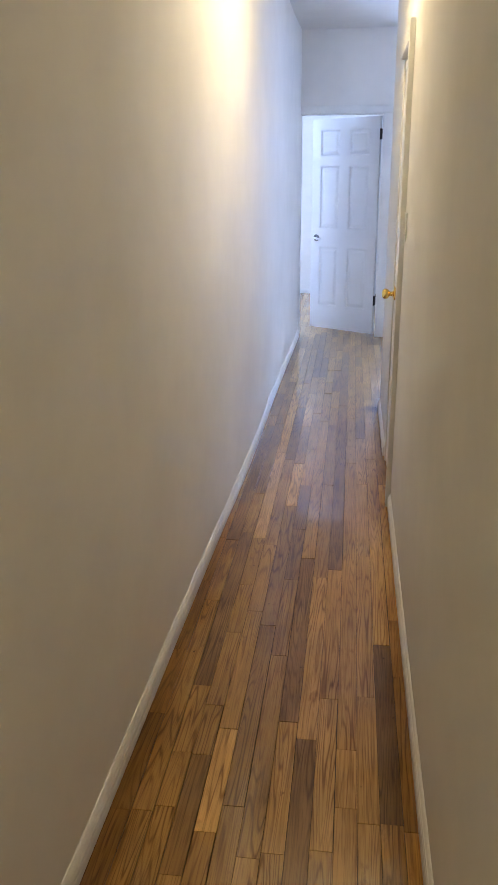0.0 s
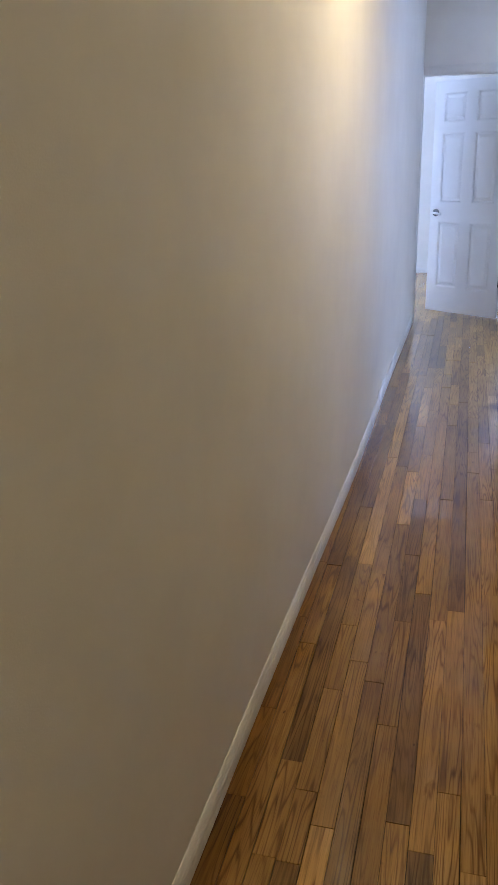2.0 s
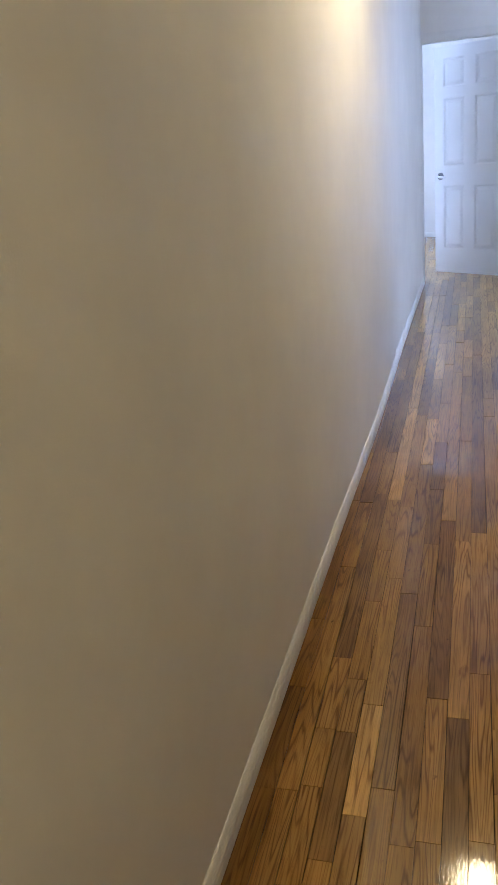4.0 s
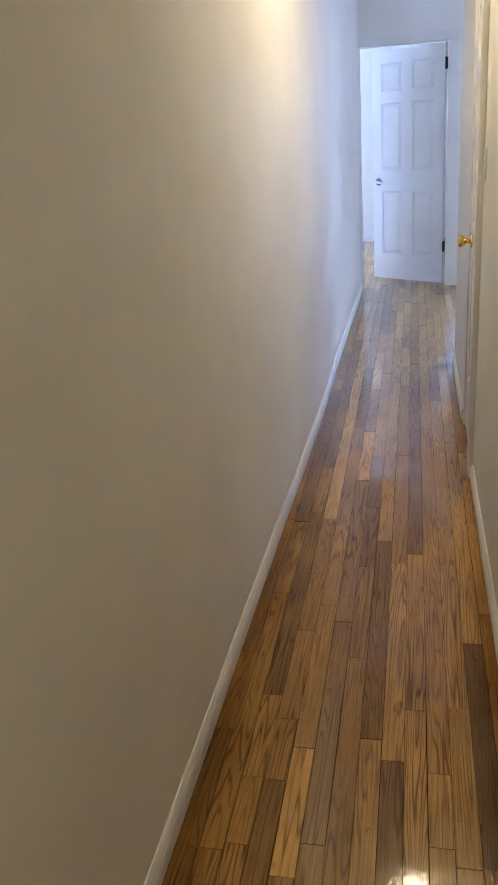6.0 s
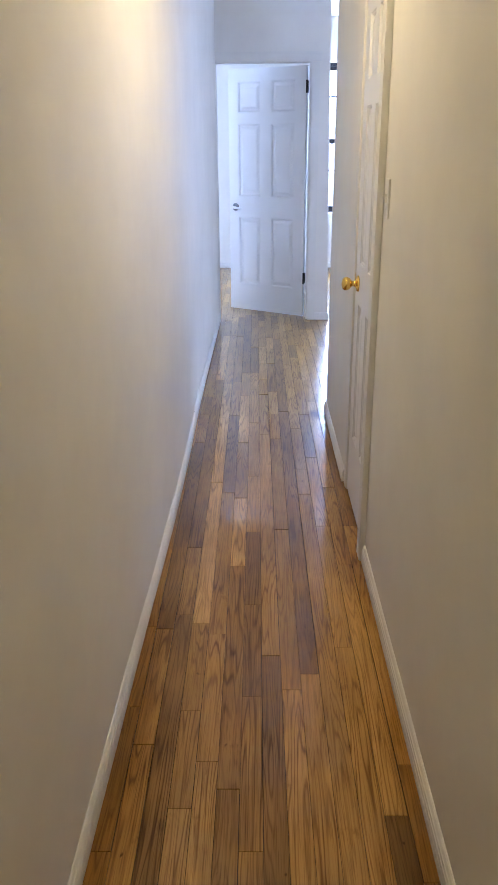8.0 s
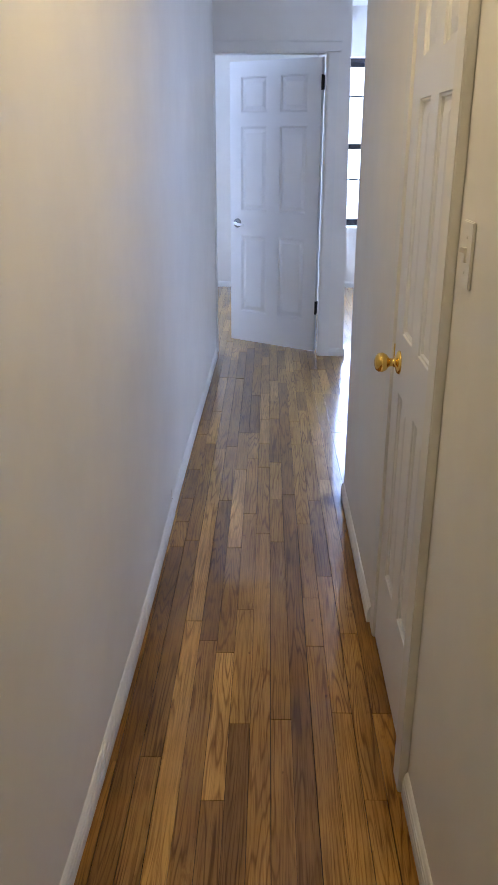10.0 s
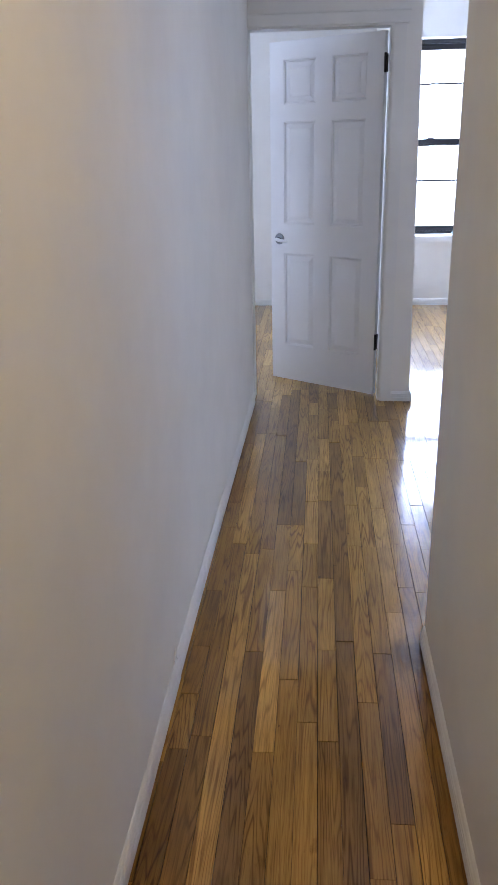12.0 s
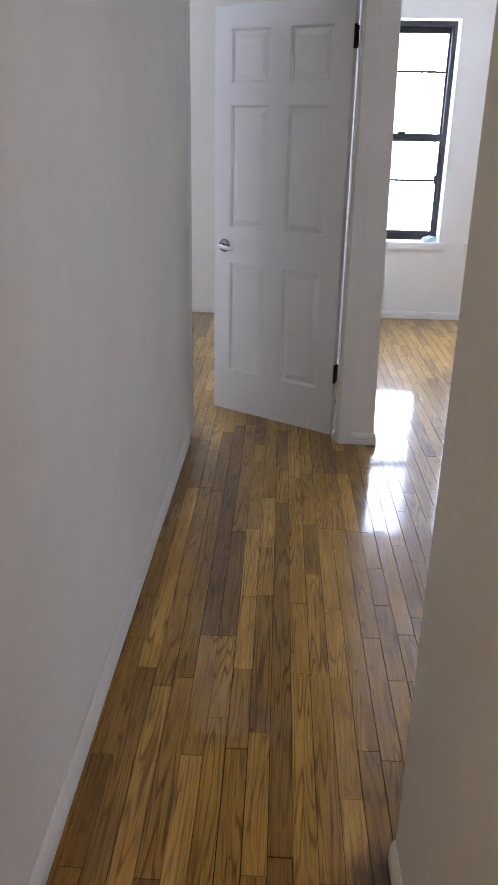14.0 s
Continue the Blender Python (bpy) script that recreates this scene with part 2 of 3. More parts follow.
def sweep(bm, profile, p0, p1, out):
    """A moulding from p0 to p1 along the floor line; profile pairs are (out from the wall, up)."""
    p0, p1, out = Vector(p0), Vector(p1), Vector(out)
    n = max(1, int((p1 - p0).length / 0.25))
    rows = []
    for k in range(n + 1):
        p = p0.lerp(p1, k / n)
        if p0.x < 0 and out.x > 0 and p0.y < 7:
            p.x += belly(p.y)
        wob = 0.0012 * noise.noise(p * 1.9)
        rows.append([bm.verts.new(p + out * (a + (wob if a > 0.001 else 0)) + Vector((0, 0, h))) for a, h in profile])
    for a, c in zip(rows, rows[1:]):
        for i in range(len(profile) - 1):
            bm.faces.new((a[i], a[i + 1], c[i + 1], c[i]))
    bm.faces.new(rows[0])
    bm.faces.new(rows[-1])


def belly(y):
    """How far the old plaster bulges into the corridor on its west side."""
    return 0.014 * math.exp(-((y - 4.3) / 1.0) ** 2)


def uneven_wall(name, x_face, x_back, y0, y1, z0, z1, depth, seed):
    """A plaster wall along y whose face bellies by a few millimetres."""
    bm = bmesh.new()
    ny, nz = max(2, int((y1 - y0) / 0.12)), 14
    grid = []
    for j in range(ny + 1):
        y = y0 + (y1 - y0) * j / ny
        col = []
        for k in range(nz + 1):
            z = z0 + (z1 - z0) * k / nz
            d = depth * noise.noise(Vector((seed, y * 0.75, z * 0.33))) + 0.4 * depth * noise.noise(Vector((seed + 9, y * 2.1, z * 0.8)))
            if j in (0, ny):
                d *= 0.3
            if name == "wall_west":
                d += belly(y)
            wear = 0.005 * noise.noise(Vector((4.0, 1.0, z * 3.1))) - 0.003 if name == "wall_east_pier" and j == ny else 0.0
            col.append(bm.verts.new((x_face + d, y + wear, z)))
        grid.append(col)
    for j in range(ny):
        for k in range(nz):
            bm.faces.new((grid[j][k], grid[j + 1][k], grid[j + 1][k + 1], grid[j][k + 1])).smooth = True
    rim = [grid[j][0] for j in range(ny + 1)] + [grid[ny][k] for k in range(1, nz + 1)] + [grid[j][nz] for j in range(ny - 1, -1, -1)] + [grid[0][k] for k in range(nz - 1, 0, -1)]
    rim = [bm.verts.new(v.co) for v in rim]
    back = [bm.verts.new((x_back, v.co.y, v.co.z)) for v in rim]
    for i in range(len(rim)):
        n = (i + 1) % len(rim)
        bm.faces.new((rim[i], back[i], back[n], rim[n]))
    bm.faces.new(back)
    return tagged(finish(name, bm, WALL_PAINT), kind="structure")


# ---- the large structure ----
XL, XR = -0.013, 0.781          # corridor wall faces
Y_BACK, Y_CORNER, Y_END = -1.2, 5.53, 8.0
END_T = 0.115                   # thickness of the end partition
X_END = 0.930                   # free end of the end partition
OPEN_X1, OPEN_Z = 0.737, 2.04
LEAN_IN = 0.017                 # the partition's free end leans by this for each metre of height
EAST = pose(XR, 2.0, 0, 0, 0, 0.6) @ pose(-XR, -2.0, 0)   # the east side and the floor strips run a little askew
ROOM_X1 = 4.2                   # far side of the living room
BED_X0 = -2.6                   # far side of the bedroom

tagged(box("subfloor", BED_X0 - 0.2, ROOM_X1 + 0.2, Y_BACK - 0.2, 11.5, -0.12, -0.016, SUBFLOOR), "dark boards under the oak strip floor", kind="structure")
tagged(box("ceiling", BED_X0 - 0.2, ROOM_X1 + 0.2, Y_BACK - 0.2, 11.4, CEIL, CEIL + 0.15, CEILING_PAINT), "flat white painted ceiling", kind="structure")
uneven_wall("wall_west", XL, XL - 0.12, Y_BACK, Y_END + END_T - 0.002, -0.016, CEIL, 0.006, 3.1)

# right corridor wall with the closet doorway
CL_Y0, CL_Y1, CL_Z = 3.857, 4.425, 2.03
uneven_wall("wall_east", XR, XR + 0.12, Y_BACK, CL_Y0 - 0.02, -0.016, CEIL, 0.004, 7.7)
uneven_wall("wall_east_pier", XR, XR + 0.12, CL_Y1 + 0.02, Y_CORNER, -0.016, CEIL, 0.002, 5.2)
tagged(box("wall_east_header", XR, XR + 0.12, CL_Y0 - 0.02, CL_Y1 + 0.02, CL_Z + 0.02, CEIL, WALL_PAINT), kind="structure")
tagged(box("wall_closet_back", XR + 0.6, XR + 0.7, 3.2, 5.40, -0.016, CEIL, WALL_PAINT), kind="structure")
tagged(box("wall_south_living", XR + 0.12, ROOM_X1, Y_CORNER - 0.12, Y_CORNER, -0.016, CEIL, WALL_PAINT), kind="structure")
tagged(box("wall_back", XL - 0.12, XR + 0.12, Y_BACK - 0.12, Y_BACK, -0.016, CEIL, WALL_PAINT), kind="structure")
tagged(box("wall_living_east", ROOM_X1, ROOM_X1 + 0.12, Y_CORNER - 0.12, Y_WIN, -0.016, CEIL, WALL_PAINT), kind="structure")
tagged(box("wall_bedroom_west", BED_X0 - 0.12, BED_X0, Y_END, Y_WIN, -0.016, CEIL, WALL_PAINT), kind="structure")
tagged(box("wall_bedroom_south", BED_X0, XL - 0.12, Y_END, Y_END + END_T, -0.016, CEIL, WALL_PAINT), kind="structure")

# end partition: header, pier beside the doorway, and the wall between the two rooms
def leaning_box(name, x0, x1, y0, y1, z0, z1):
    bm = bmesh.new()
    for v in add_box(bm, x0, x1, y0, y1, z0, z1):
        if v.co.x > x1 - 0.001:
            v.co.x -= LEAN_IN * v.co.z
    return tagged(finish(name, bm, WALL_PAINT), kind="structure")


leaning_box("wall_end_header", XL, X_END, Y_END, Y_END + END_T, OPEN_Z + 0.02, CEIL)
leaning_box("wall_end_pier", OPEN_X1 + 0.02, X_END, Y_END, Y_END + END_T, -0.016, OPEN_Z + 0.02)
leaning_box("wall_between_rooms", X_END - 0.115, X_END - 0.003, Y_END + END_T, Y_WIN, -0.016, CEIL)

# window wall with its openings
bm = bmesh.new()
edges = [BED_X0 - 0.12] + [v for w in sorted(WINDOWS) for v in w] + [ROOM_X1 + 0.12]
for a, c in zip(edges[0::2], edges[1::2]):
    add_box(bm, a, c, Y_WIN, Y_WIN + 0.30, -0.016, CEIL)
for wx0, wx1 in WINDOWS:
    add_box(bm, wx0, wx1, Y_WIN, Y_WIN + 0.30, -0.016, WIN_Z0 - 0.03)
    add_box(bm, wx0, wx1, Y_WIN, Y_WIN + 0.30, WIN_Z1, CEIL)
tagged(finish("wall_north", bm, WALL_PAINT), "white painted wall with tall windows", kind="structure")

# baseboards: a ridged moulding
BASE = [(0.0, 0.0), (0.013, 0.0), (0.013, 0.022), (0.0115, 0.024), (0.013, 0.027), (0.0125, 0.037), (0.0105, 0.039), (0.0118, 0.042), (0.0105, 0.047), (0.0082, 0.049), (0.009, 0.051), (0.006, 0.057), (0.003, 0.060), (0.0, 0.060)]


def baseboard(name, p0, p1, out, tall=1.0):
    bm = bmesh.new()
    sweep(bm, [(a, h * tall) for a, h in BASE], p0, p1, out)
    return tagged(finish(name, bm, TRIM_PAINT), "white ridged baseboard along the wall", kind="structure")


baseboard("baseboard_west", (XL, Y_BACK, 0), (XL, 5.30, 0), (1, 0, 0), 1.16)
baseboard("baseboard_west_far", (XL - 0.002, 5.303, 0), (XL - 0.002, 7.93, 0), (1, 0, 0), 1.25)
baseboard("baseboard_east", (XR, Y_BACK, 0), (XR, 3.778, 0), (-1, 0, 0), 1.16)
baseboard("baseboard_east_pier", (XR, 4.515, 0), (XR, Y_CORNER - 0.004, 0), (-1, 0, 0))
baseboard("baseboard_end", (0.817, Y_END, 0), (X_END, Y_END, 0), (0, -1, 0))
baseboard("baseboard_end_return", (X_END, Y_END - 0.013, 0), (X_END, Y_END + END_T, 0), (1, 0, 0))
baseboard("baseboard_partition", (X_END - 0.003, Y_END + END_T, 0), (X_END - 0.003, Y_WIN, 0), (1, 0, 0))
baseboard("baseboard_living_north", (X_END, Y_WIN, 0), (ROOM_X1, Y_WIN, 0), (0, -1, 0))
baseboard("baseboard_bedroom_north", (BED_X0, Y_WIN, 0), (X_END - 0.115, Y_WIN, 0), (0, -1, 0))
baseboard("baseboard_living_east", (ROOM_X1, Y_CORNER, 0), (ROOM_X1, Y_WIN, 0), (-1, 0, 0))

# end doorway: jambs and casing
bm = bmesh.new()
add_box(bm, OPEN_X1, OPEN_X1 + 0.02, Y_END - 0.002, Y_END + END_T, 0, OPEN_Z + 0.02)
add_box(bm, XL, OPEN_X1, Y_END - 0.002, Y_END + END_T, OPEN_Z, OPEN_Z + 0.02)
add_box(bm, XL - 0.006, XL + 0.004, Y_END - 0.035, Y_END + END_T, 0, OPEN_Z)
tagged(finish("trim_end_jamb", bm, TRIM_PAINT, bevel=0.002), "white painted door jamb", kind="structure")
bm = bmesh.new()
add_box(bm, OPEN_X1 + 0.012, 0.815, Y_END - 0.016, Y_END, 0, OPEN_Z + 0.0)
add_box(bm, XL, 0.83, Y_END - 0.016, Y_END, OPEN_Z + 0.008, OPEN_Z + 0.066)
add_box(bm, XL, 0.836, Y_END - 0.022, Y_END - 0.002, OPEN_Z + 0.066, OPEN_Z + 0.076)
tagged(finish("trim_end_casing", bm, TRIM_PAINT, bevel=0.003), "flat white door casing", kind="structure")

# closet doorway casing
bm = bmesh.new()
add_box(bm, XR - 0.022, XR, CL_Y0 - 0.075, CL_Y0 - 0.004, 0, CL_Z + 0.075)
add_box(bm, XR - 0.004, XR + 0.024, CL_Y1 + 0.006, CL_Y1 + 0.08, 0, CL_Z + 0.075)
add_box(bm, XR - 0.022, XR, CL_Y0 - 0.004, CL_Y1 + 0.004, CL_Z + 0.004, CL_Z + 0.075)
add_box(bm, XR - 0.002, XR + 0.12, CL_Y0 - 0.02, CL_Y0 - 0.003, 0, CL_Z + 0.02)
add_box(bm, XR + 0.025, XR + 0.12, CL_Y1 + 0.003, CL_Y1 + 0.02, 0, CL_Z + 0.02)
add_box(bm, XR - 0.004, XR + 0.12, CL_Y0 - 0.003, CL_Y1 + 0.003, CL_Z + 0.003, CL_Z + 0.02)
tagged(finish("trim_closet_casing", bm, TRIM_PAINT, bevel=0.003), "thick-painted white closet door casing", kind="structure")


# ---- doors ----
def six_panel_leaf(width, height, thick, rows, stile, mullion, parent):
    """A panelled leaf from x = 0 (hinge) to x = width, z = 0 to height, its faces at y = 0 and y = thick."""
    bm = bmesh.new()
    rec = 0.011
    mid = (width - mullion) / 2
    cols = [(stile, mid), (mid + mullion, width - stile)]
    add_box(bm, 0, stile, 0, thick, 0, height)
    add_box(bm, width - stile, width, 0, thick, 0, height)
    zs = [0.0] + [v for r in rows for v in r] + [height]
    for a, c in zip(zs[0::2], zs[1::2]):
        add_box(bm, stile, width - stile, 0, thick, a, c)
    for z0, z1 in rows:
        add_box(bm, mid, mid + mullion, 0, thick, z0, z1)
    for x0, x1 in cols:
        for z0, z1 in rows:
            for y_face, y_in in ((0, rec), (thick, thick - rec)):
                steps = [(0.0, y_face), (0.002, y_face + (y_in - y_face) * 0.40), (0.007, y_face + (y_in - y_face) * 0.45), (0.009, y_in), (0.017, y_in), (0.042, y_face + (y_in - y_face) * 0.30)]
                rings = []
                for d, y in steps:
                    rings.append([bm.verts.new(p) for p in ((x0 + d, y, z0 + d), (x1 - d, y, z0 + d), (x1 - d, y, z1 - d), (x0 + d, y, z1 - d))])
                for a, c in zip(rings, rings[1:]):
                    for i in range(4):
                        bm.faces.new((a[i], a[(i + 1) % 4], c[(i + 1) % 4], c[i]))
                bm.faces.new(rings[-1])
    bmesh.ops.remove_doubles(bm, verts=bm.verts, dist=0.0002)
    return finish("leaf", bm, DOOR_PAINT, parent)


PANEL_ROWS = [(0.235, 0.82), (1.0, 1.585), (1.68, 1.915)]

door_1 = new("door_1")
hinge = Vector((0.731, 8.112, 0.012))
latch = Vector((0.095, 8.505, 0.012))
ang = math.degrees(math.atan2(latch.y - hinge.y, latch.x - hinge.x))
door_1.matrix_world = pose(*hinge, 0, 0, ang)
leaf = six_panel_leaf(0.757, 2.015, 0.035, PANEL_ROWS, 0.10, 0.11, door_1)
tagged(door_1, "white six-panel interior door standing half open", "door", kind="structure")
for hz in (0.33, 1.86):
    bm = bmesh.new()
    add_box(bm, -0.003, 0.005, -0.002, 0.034, hz - 0.045, hz + 0.045)
    lathe(bm, [(0.007, -0.048), (0.007, 0.048)], pose(-0.006, 0.036, hz), 12)
    add_box(bm, -0.007, -0.003, 0.004, 0.034, hz - 0.044, hz + 0.044)
    tagged(finish("hinge", bm, BLACK_METAL, door_1), "black steel butt hinge")
# lever handle on both faces
bm, bar = bmesh.new(), bmesh.new()
for side, y in ((1, 0.035), (-1, 0.0)):
    turn = pose(0.692, y, 0.905, -90 * side, 0, 0)
    lathe(bm, [(0.034, 0.0), (0.034, 0.004), (0.030, 0.010), (0.013, 0.013), (0.011, 0.038)], turn, 24)
    lever = pose(0.692, y + side * 0.038, 0.905, 0, -7, 0)
    rows = []
    for k in range(11):
        a = k / 10
        w, d = 0.0115 - 0.003 * abs(a - 0.3), 0.008 - 0.003 * a
        bow = side * 0.010 * math.sin(math.pi * a) - side * 0.004
        end = 0.55 if k in (0, 10) else 1.0
        rows.append([bar.verts.new(lever @ Vector((0.012 - 0.092 * a, bow + d * end * math.cos(q), w * end * math.sin(q)))) for q in [math.pi * n / 5 for n in range(10)]])
    for p, q in zip(rows, rows[1:]):
        for n in range(10):
            bar.faces.new((p[n], p[(n + 1) % 10], q[(n + 1) % 10], q[n]))
    bar.faces.new(rows[0])
    bar.faces.new(rows[-1])
tagged(finish("rose", bm, CHROME, door_1), "dark chrome round rose")
tagged(finish("handle", bar, NICKEL, door_1, smooth=True), "bright satin lever handle")

door_2 = new("door_2")
CLOSET_W = CL_Y1 - CL_Y0 - 0.006
door_2.matrix_world = pose(XR + 0.003, CL_Y0 + 0.003, 0.012, 0, 0, 90) @ pose(0, 0, 0)
leaf = six_panel_leaf(CLOSET_W, 2.012, 0.035, [(0.28, 0.85), (1.01, 1.58), (1.67, 1.88)], 0.10, 0.09, door_2)
leaf.location.y = -0.035
tagged(door_2, "closed white six-panel closet door, thickly painted", "door", kind="structure")
KNOB_Y, KNOB_Z = CLOSET_W - 0.085, 0.930
bm = bmesh.new()
lathe(bm, [(0.032, 0.0), (0.032, 0.003), (0.027, 0.008), (0.014, 0.011), (0.011, 0.018), (0.011, 0.026), (0.014, 0.030), (0.022, 0.036), (0.0265, 0.046), (0.0255, 0.056), (0.019, 0.064), (0.009, 0.067), (0.0, 0.0675)], pose(KNOB_Y, 0, KNOB_Z, -90, 0, 0), 32)
tagged(finish("handle", bm, BRASS, door_2, smooth=True), "polished brass round knob and rose")
bm = bmesh.new()
add_box(bm, CLOSET_W - 0.001, CLOSET_W + 0.004, -0.012, 0.003, KNOB_Z - 0.03, KNOB_Z + 0.03)
finish("latch", bm, BRASS, door_2)


# ---- windows ----
def sash_window(index, x0, x1):
    win = new("window_%d" % index)
    win.location = (x0, Y_WIN, WIN_Z0)
    w, h = x1 - x0, WIN_Z1 - WIN_Z0
    bm = bmesh.new()
    f = 0.036
    y0 = 0.15
    add_box(bm, 0, f, y0, y0 + 0.10, 0, h)
    add_box(bm, w - f, w, y0, y0 + 0.10, 0, h)
    add_box(bm, f, w - f, y0, y0 + 0.10, h - 0.035, h)
    add_box(bm, f, w - f, y0, y0 + 0.10, 0, 0.025)
    tagged(finish("frame", bm, BRONZE, win, 0.003), "dark bronze metal window frame")
    meet = 0.815
    for name, za, zb, ya, bar in (("sash_lower", 0.025, meet + 0.02, y0 + 0.012, 0.47), ("sash_upper", meet - 0.06 + 0.02, h - 0.035, y0 + 0.05, 0.47)):
        bm = bmesh.new()
        s = 0.013
        add_box(bm, f, f + s, ya, ya + 0.03, za, zb)
        add_box(bm, w - f - s, w - f, ya, ya + 0.03, za, zb)
        add_box(bm, f + s, w - f - s, ya, ya + 0.03, za, za + (0.045 if za < 0.1 else 0.05))
        add_box(bm, f + s, w - f - s, ya, ya + 0.03, zb - 0.045, zb)
        if name == "sash_lower":
            add_box(bm, w * 0.5 - 0.03, w * 0.5 + 0.03, ya - 0.01, ya + 0.02, zb, zb + 0.014)
            add_box(bm, w - f - 0.03, w - f - 0.012, ya - 0.012, ya, 0.45, 0.52)
        finish(name, bm, BRONZE, win, 0.002)
        mid = za + (zb - za) * (0.555 if name == "sash_lower" else 0.62)
        tagged(box("glazing_bar", f + s, w - f - s, ya + 0.008, ya + 0.022, mid - 0.007, mid + 0.007, BRONZE, win), "thin grey glazing bar")
        pane = box("pane", f + s - 0.004, w - f - s + 0.004, ya + 0.013, ya + 0.017, za + 0.03, zb - 0.03, GLASS, win)
        pane.visible_shadow = False
    bm = bmesh.new()
    add_box(bm, -0.035, w + 0.035, -0.03, 0.0, -0.062, -0.004)
    add_box(bm, 0, w, 0.0, y0, -0.03, 0.0)
    tagged(finish("sill", bm, TRIM_PAINT, win, 0.003), "white painted window sill")
    tagged(win, "dark-framed sash window with bright sky behind", "window", kind="structure")
    return win


for i, (wx0, wx1) in enumerate(WINDOWS):
    sash_window(i + 1, wx0, wx1)

# ---- fixtures and small things ----
lamp = new("ceiling_lamp")
lamp.location = (LAMP_X, LAMP_Y, CEIL)
bm = bmesh.new()
lathe(bm, [(0.0, 0.0), (0.12, 0.0), (0.125, -0.012), (0.115, -0.028), (0.06, -0.03)], pose(0, 0, 0))
tagged(finish("base", bm, TRIM_PAINT, lamp, smooth=True), "white lamp base")
bm = bmesh.new()
lathe(bm, [(0.112, -0.030), (0.118, -0.045), (0.112, -0.075), (0.085, -0.10), (0.045, -0.115), (0.0, -0.118)], pose(0, 0, 0))
tagged(finish("shade", bm, SHADE, lamp, smooth=True), "glowing opal glass dome")
tagged(lamp, "warm glowing round lamp on the corridor ceiling", "ceiling lamp", "corridor ceiling lamps")
# unseen copy of the lamp, added only to brighten the near walls
fill_lamp = copy_thing(lamp, pose(0.42, FILL_LAMP_Y, CEIL))
fill_lamp.scale = (0.86, 0.86, 0.86)

switch = new("light_switch")
switch.location = (XR, 3.700, 1.310)
bm = bmesh.new()
add_box(bm, -0.006, 0.0, -0.035, 0.035, -0.058, 0.058)
finish("plate", bm, PLASTIC, switch, 0.002)
bm = bmesh.new()
add_box(bm, -0.010, -0.004, -0.006, 0.006, -0.013, 0.013)
add_box(bm, -0.020, -0.006, -0.0045, 0.0045, -0.004, 0.004, pose(0, 0, 0.004, 0, 20, 0))
finish("toggle", bm, PLASTIC, switch, 0.0008)
for sz in (-0.03, 0.03):
    bm = bmesh.new()
    lathe(bm, [(0.003, 0.0), (0.003, 0.001), (0.001, 0.0016)], pose(-0.006, 0, sz, 0, -90, 0), 12)
    finish("screw", bm, PLASTIC, switch)
tagged(switch, "ivory plastic toggle light switch on the wall", "light switch")

for ob in list(scene.collection.objects):
    if ob.parent is None and ob.name.split(".")[0] in ("wall_east", "wall_east_pier", "wall_east_header", "trim_closet_casing", "door_2", "light_switch", "baseboard_east", "baseboard_east_pier"):
        ob.matrix_basis = EAST @ ob.matrix_basis

# a ridge of peeling paint on the wall above the joint of the baseboards
bm = bmesh.new()
ridge = []
for k in range(9):
    a = k / 8
    y, z = 5.265 + 0.035 * a + 0.006 * noise.noise(Vector((k * 0.7, 1, 0))), 0.070 + 0.045 * a
    wide, proud = 0.001 + 0.002 * math.sin(math.pi * a), 0.0012 * math.sin(math.pi * a) + 0.0003
    base_x = XL + belly(y)
    ridge.append([bm.verts.new(p) for p in ((base_x - 0.004, y - wide, z), (base_x + 0.003 + proud, y - 0.2 * wide, z), (base_x + 0.002 + proud, y + wide * 0.6, z), (base_x - 0.004, y + wide, z))])
for a, c in zip(ridge, ridge[1:]):
    for i in range(3):
        bm.faces.new((a[i], a[i + 1], c[i + 1], c[i]))
tagged(finish("trim_peeling_paint", bm, WALL_PAINT), "ridge of peeling white wall paint", kind="structure")

# crumpled clear plastic on the sill
bm = bmesh.new()
bmesh.ops.create_icosphere(bm, subdivisions=3, radius=1.0)
for v in bm.verts:
    n = noise.noise(v.co * 2.1) * 0.5 + noise.noise(v.co * 5.3) * 0.35
    v.co *= 1 + n
    v.co = Vector((v.co.x * 0.055, v.co.y * 0.028, max(-0.02, v.co.z * 0.026)))
bag = finish("crumpled_bag", bm, BAG)
bag.location = (1.63, Y_WIN + 0.035, WIN_Z0 + 0.020)
tagged(bag, "small crumpled clear plastic bag on the window sill", "plastic bag")

# ---- oak strip floor, last ----
STRIP, X_ROW0 = 0.0568, -0.010
floor = new("floor")
tagged(floor, "narrow varnished oak strip floor, glossy and stained", "floor", kind="structure")
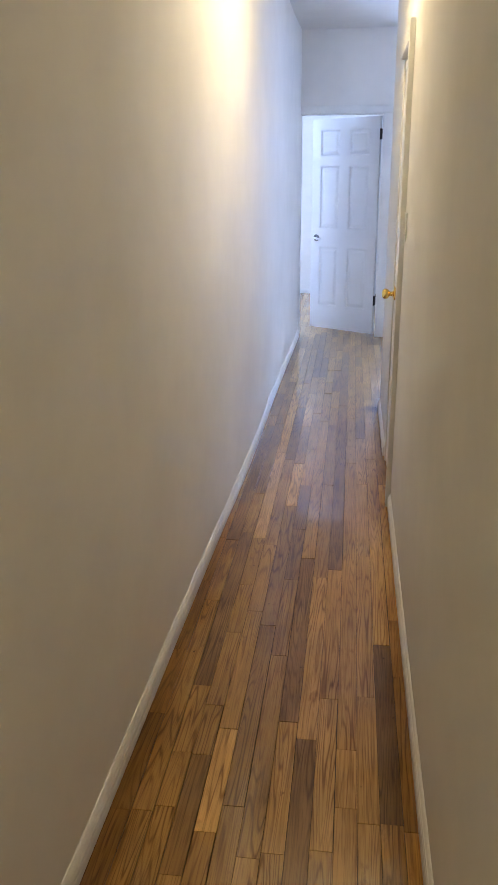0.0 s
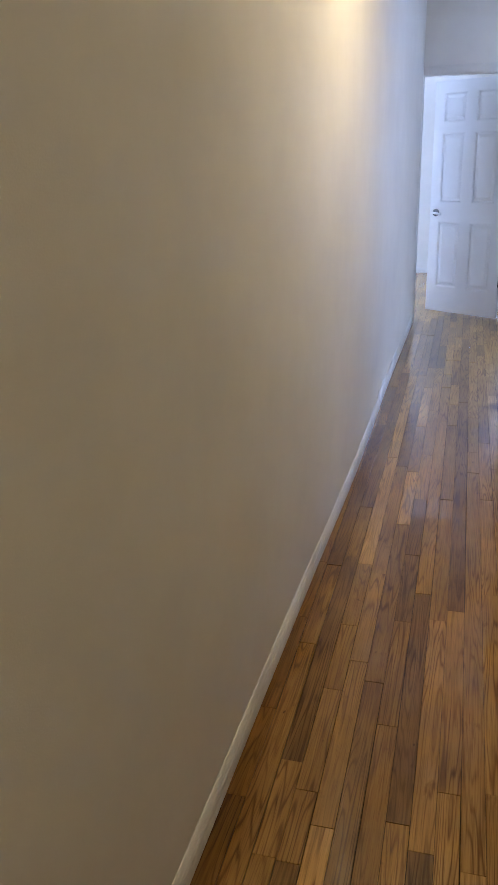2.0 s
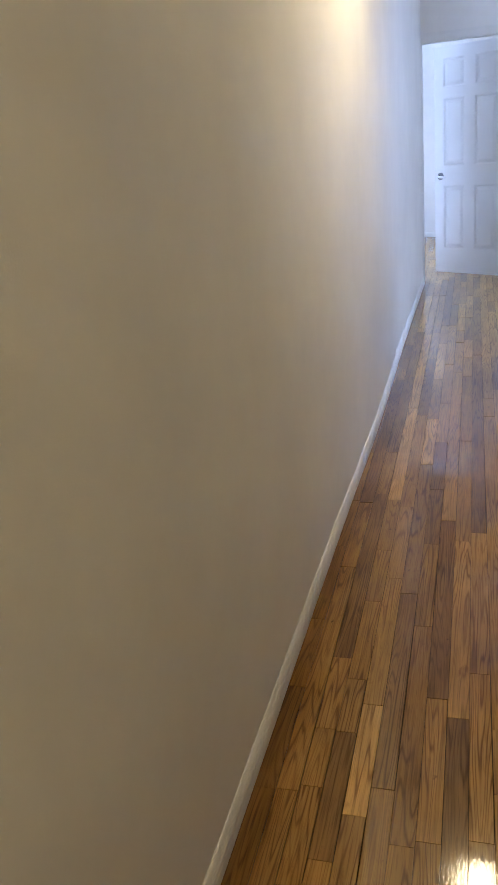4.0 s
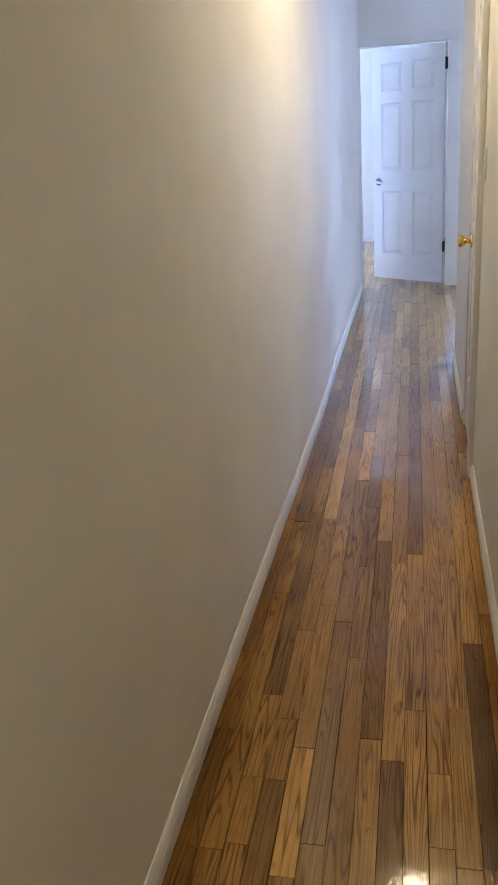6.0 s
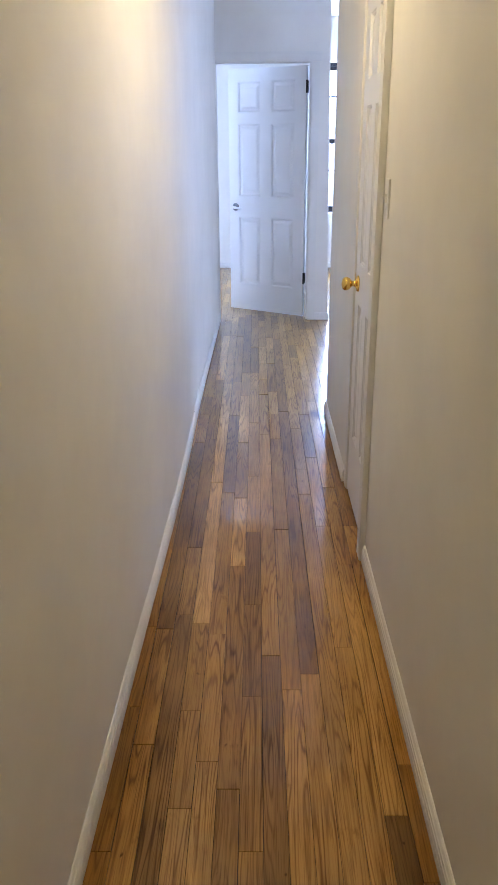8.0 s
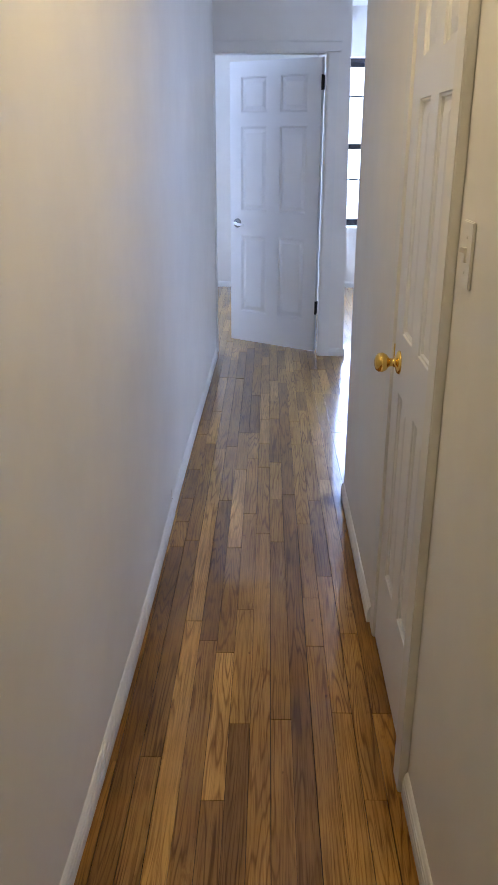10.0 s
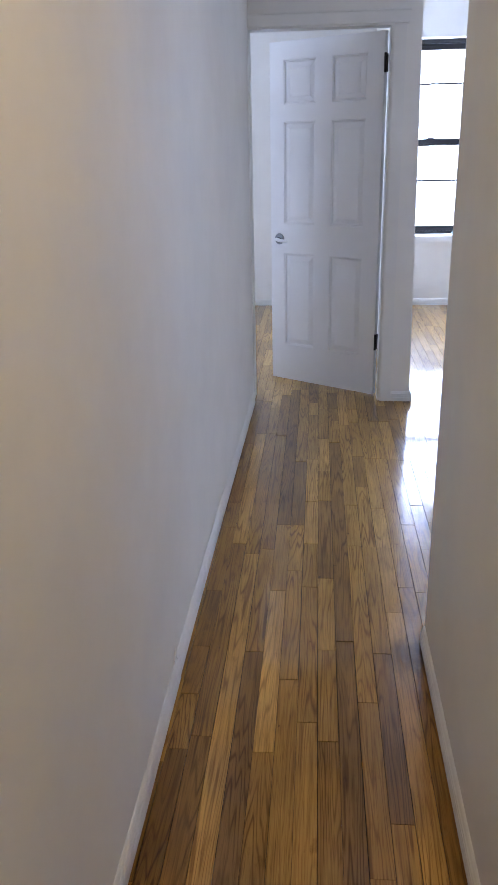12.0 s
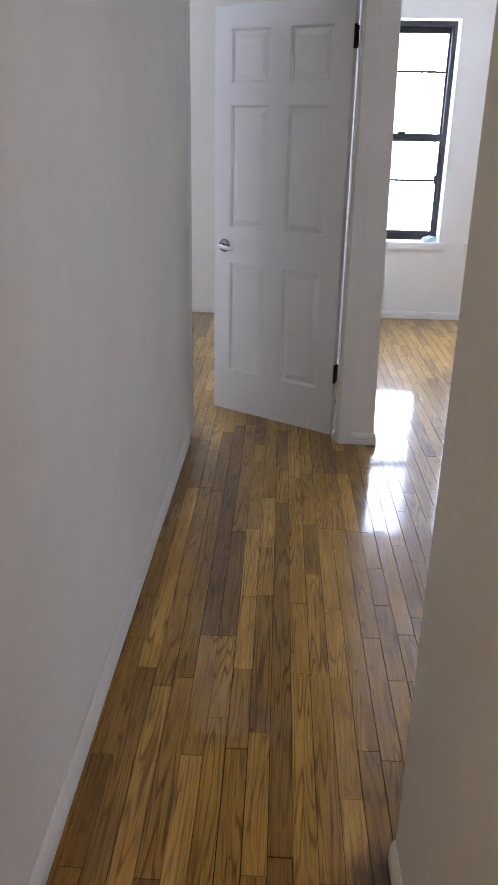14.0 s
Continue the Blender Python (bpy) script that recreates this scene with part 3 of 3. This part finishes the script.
# where the ends of the strips meet, row by row, in metres along the corridor
JOINTS = {
    0: (2.49,),
    1: (1.78, 2.82, 3.34, 5.01, 5.23, 5.46, 5.79, 6.28),
    2: (1.80, 2.00, 2.30, 3.42, 3.88, 5.06, 6.14, 6.67, 7.39),
    3: (2.21, 2.61, 2.95, 3.37, 4.50, 6.06, 7.40),
    4: (1.73, 2.11, 2.76, 3.31, 4.39, 5.44, 6.10, 7.37),
    5: (1.82, 2.67, 3.74, 4.33, 5.01, 5.80, 6.31, 8.20),
    6: (2.49, 3.01, 3.48, 4.01, 4.57, 5.31, 5.94, 6.31, 7.00, 8.21),
    7: (2.16, 3.20, 5.13, 5.83, 6.15, 6.54, 7.03),
    8: (2.09, 3.04, 4.03, 5.06, 5.46, 5.89, 6.55),
    9: (2.28, 3.11, 5.51, 7.27),
    10: (2.06, 4.37, 4.65, 5.22, 6.14, 6.51, 7.54, 8.23),
    11: (2.30, 3.24, 4.06, 4.80, 5.45, 6.13, 6.70, 7.08),
    12: (2.59, 3.75, 4.44, 5.68, 6.13),
    13: (2.75, 4.06, 5.84, 7.05),
    14: (5.81, 6.33, 7.04),
}
# strips that stand out: row and a place along it, with their tone (0 dark, 1 pale)
TONES = {(7, 2.6): 0.24, (12, 2.3): 0.08, (4, 1.9): 0.97, (8, 2.5): 0.80, (2, 2.6): 0.22, (1, 2.6): 0.62, (1, 2.0): 0.55, (6, 2.7): 0.45, (5, 2.3): 0.35,
         (9, 2.7): 0.72, (3, 2.4): 0.5, (3, 3.9): 0.9, (5, 4.1): 0.95, (4, 4.8): 0.2, (6, 4.2): 0.75, (1, 4.0): 0.3, (10, 3.2): 0.6, (3, 5.3): 0.85, (5, 6.0): 0.6, (6, 6.1): 0.72, (5, 6.6): 0.16, (6, 6.6): 0.18,
         (8, 6.2): 0.26, (9, 6.0): 0.24, (9, 5.3): 0.2, (7, 6.0): 0.6, (7, 6.3): 0.8, (7, 6.8): 0.9, (8, 6.9): 0.82, (2, 6.4): 0.86, (8, 5.7): 0.78, (4, 5.2): 0.84,
         (4, 5.8): 0.45, (4, 6.6): 0.4, (3, 5.5): 0.36, (2, 5.5): 0.4, (10, 5.7): 0.66, (10, 6.3): 0.7, (11, 5.8): 0.62, (11, 6.4): 0.64, (12, 5.9): 0.66, (12, 6.5): 0.7,
         (13, 6.3): 0.68, (13, 5.6): 0.45, (14, 6.1): 0.62, (14, 5.6): 0.5, (14, 6.7): 0.6, (7, 5.5): 0.6, (6, 5.6): 0.62, (11, 5.2): 0.25}


def strip_mesh():
    bm = bmesh.new()
    w, c = STRIP - 0.0013, 0.0006
    vs = []
    for y, dy in ((0.0, c), (1.0, -c)):
        vs.append([bm.verts.new(p) for p in ((0, y, -0.016), (w, y, -0.016), (w, y, -c), (w - c, y + dy * 0.6, 0), (c, y + dy * 0.6, 0), (0, y, -c))])
    a, d = vs
    for i in range(6):
        bm.faces.new((a[i], a[(i + 1) % 6], d[(i + 1) % 6], d[i]))
    bm.faces.new(a)
    bm.faces.new(d)
    bmesh.ops.recalc_face_normals(bm, faces=bm.faces)
    me = bpy.data.meshes.new("strip")
    bm.to_mesh(me)
    bm.free()
    me.materials.append(OAK)
    return me


STRIP_MESH = strip_mesh()
SKEW = pose(X_ROW0, 2.5, 0, 0, 0, 0.652) @ pose(-X_ROW0, -2.5, 0)
rng = random.Random(11)


def row_joints(row, y0, y1):
    known = JOINTS.get(row, ())
    ys = list(known) if known else []
    y = ys[0] if ys else y0 + rng.uniform(0.05, 0.7)
    if not ys:
        ys = [y]
    while ys[0] > y0:
        ys.insert(0, ys[0] - rng.choice((0.24, 0.32, 0.4, 0.55, 0.75)) * rng.uniform(0.85, 1.15))
    while ys[-1] < y1:
        ys.append(ys[-1] + rng.choice((0.24, 0.32, 0.4, 0.55, 0.75)) * rng.uniform(0.85, 1.15))
    inside = [v for v in ys if y0 < v < y1]
    return [y0] + inside + [y1]


rest = bmesh.new()
first, last = math.floor((BED_X0 - X_ROW0) / STRIP), math.ceil((ROOM_X1 - X_ROW0) / STRIP)
for row in range(first, last):
    x = X_ROW0 + row * STRIP
    in_hall = -3 < row < 16
    y_from = Y_BACK if in_hall else (Y_CORNER - 0.1 if row >= 16 else Y_END)
    ys = row_joints(row, y_from, Y_WIN)
    for y0, y1 in zip(ys, ys[1:]):
        if y1 - y0 < 0.02:
            continue
        if in_hall and y1 > 0.9 and y0 < 8.1:
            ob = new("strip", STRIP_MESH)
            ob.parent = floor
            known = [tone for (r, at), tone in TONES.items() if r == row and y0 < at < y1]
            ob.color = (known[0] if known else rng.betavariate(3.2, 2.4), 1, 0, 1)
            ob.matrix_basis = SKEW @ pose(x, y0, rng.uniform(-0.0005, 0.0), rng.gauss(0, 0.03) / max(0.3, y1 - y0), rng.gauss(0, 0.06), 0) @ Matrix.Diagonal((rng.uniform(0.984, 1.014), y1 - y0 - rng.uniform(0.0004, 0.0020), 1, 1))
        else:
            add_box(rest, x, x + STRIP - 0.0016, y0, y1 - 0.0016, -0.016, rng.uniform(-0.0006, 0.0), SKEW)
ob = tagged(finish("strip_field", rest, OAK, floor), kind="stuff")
ob.color = (0, 0, 0, 1)
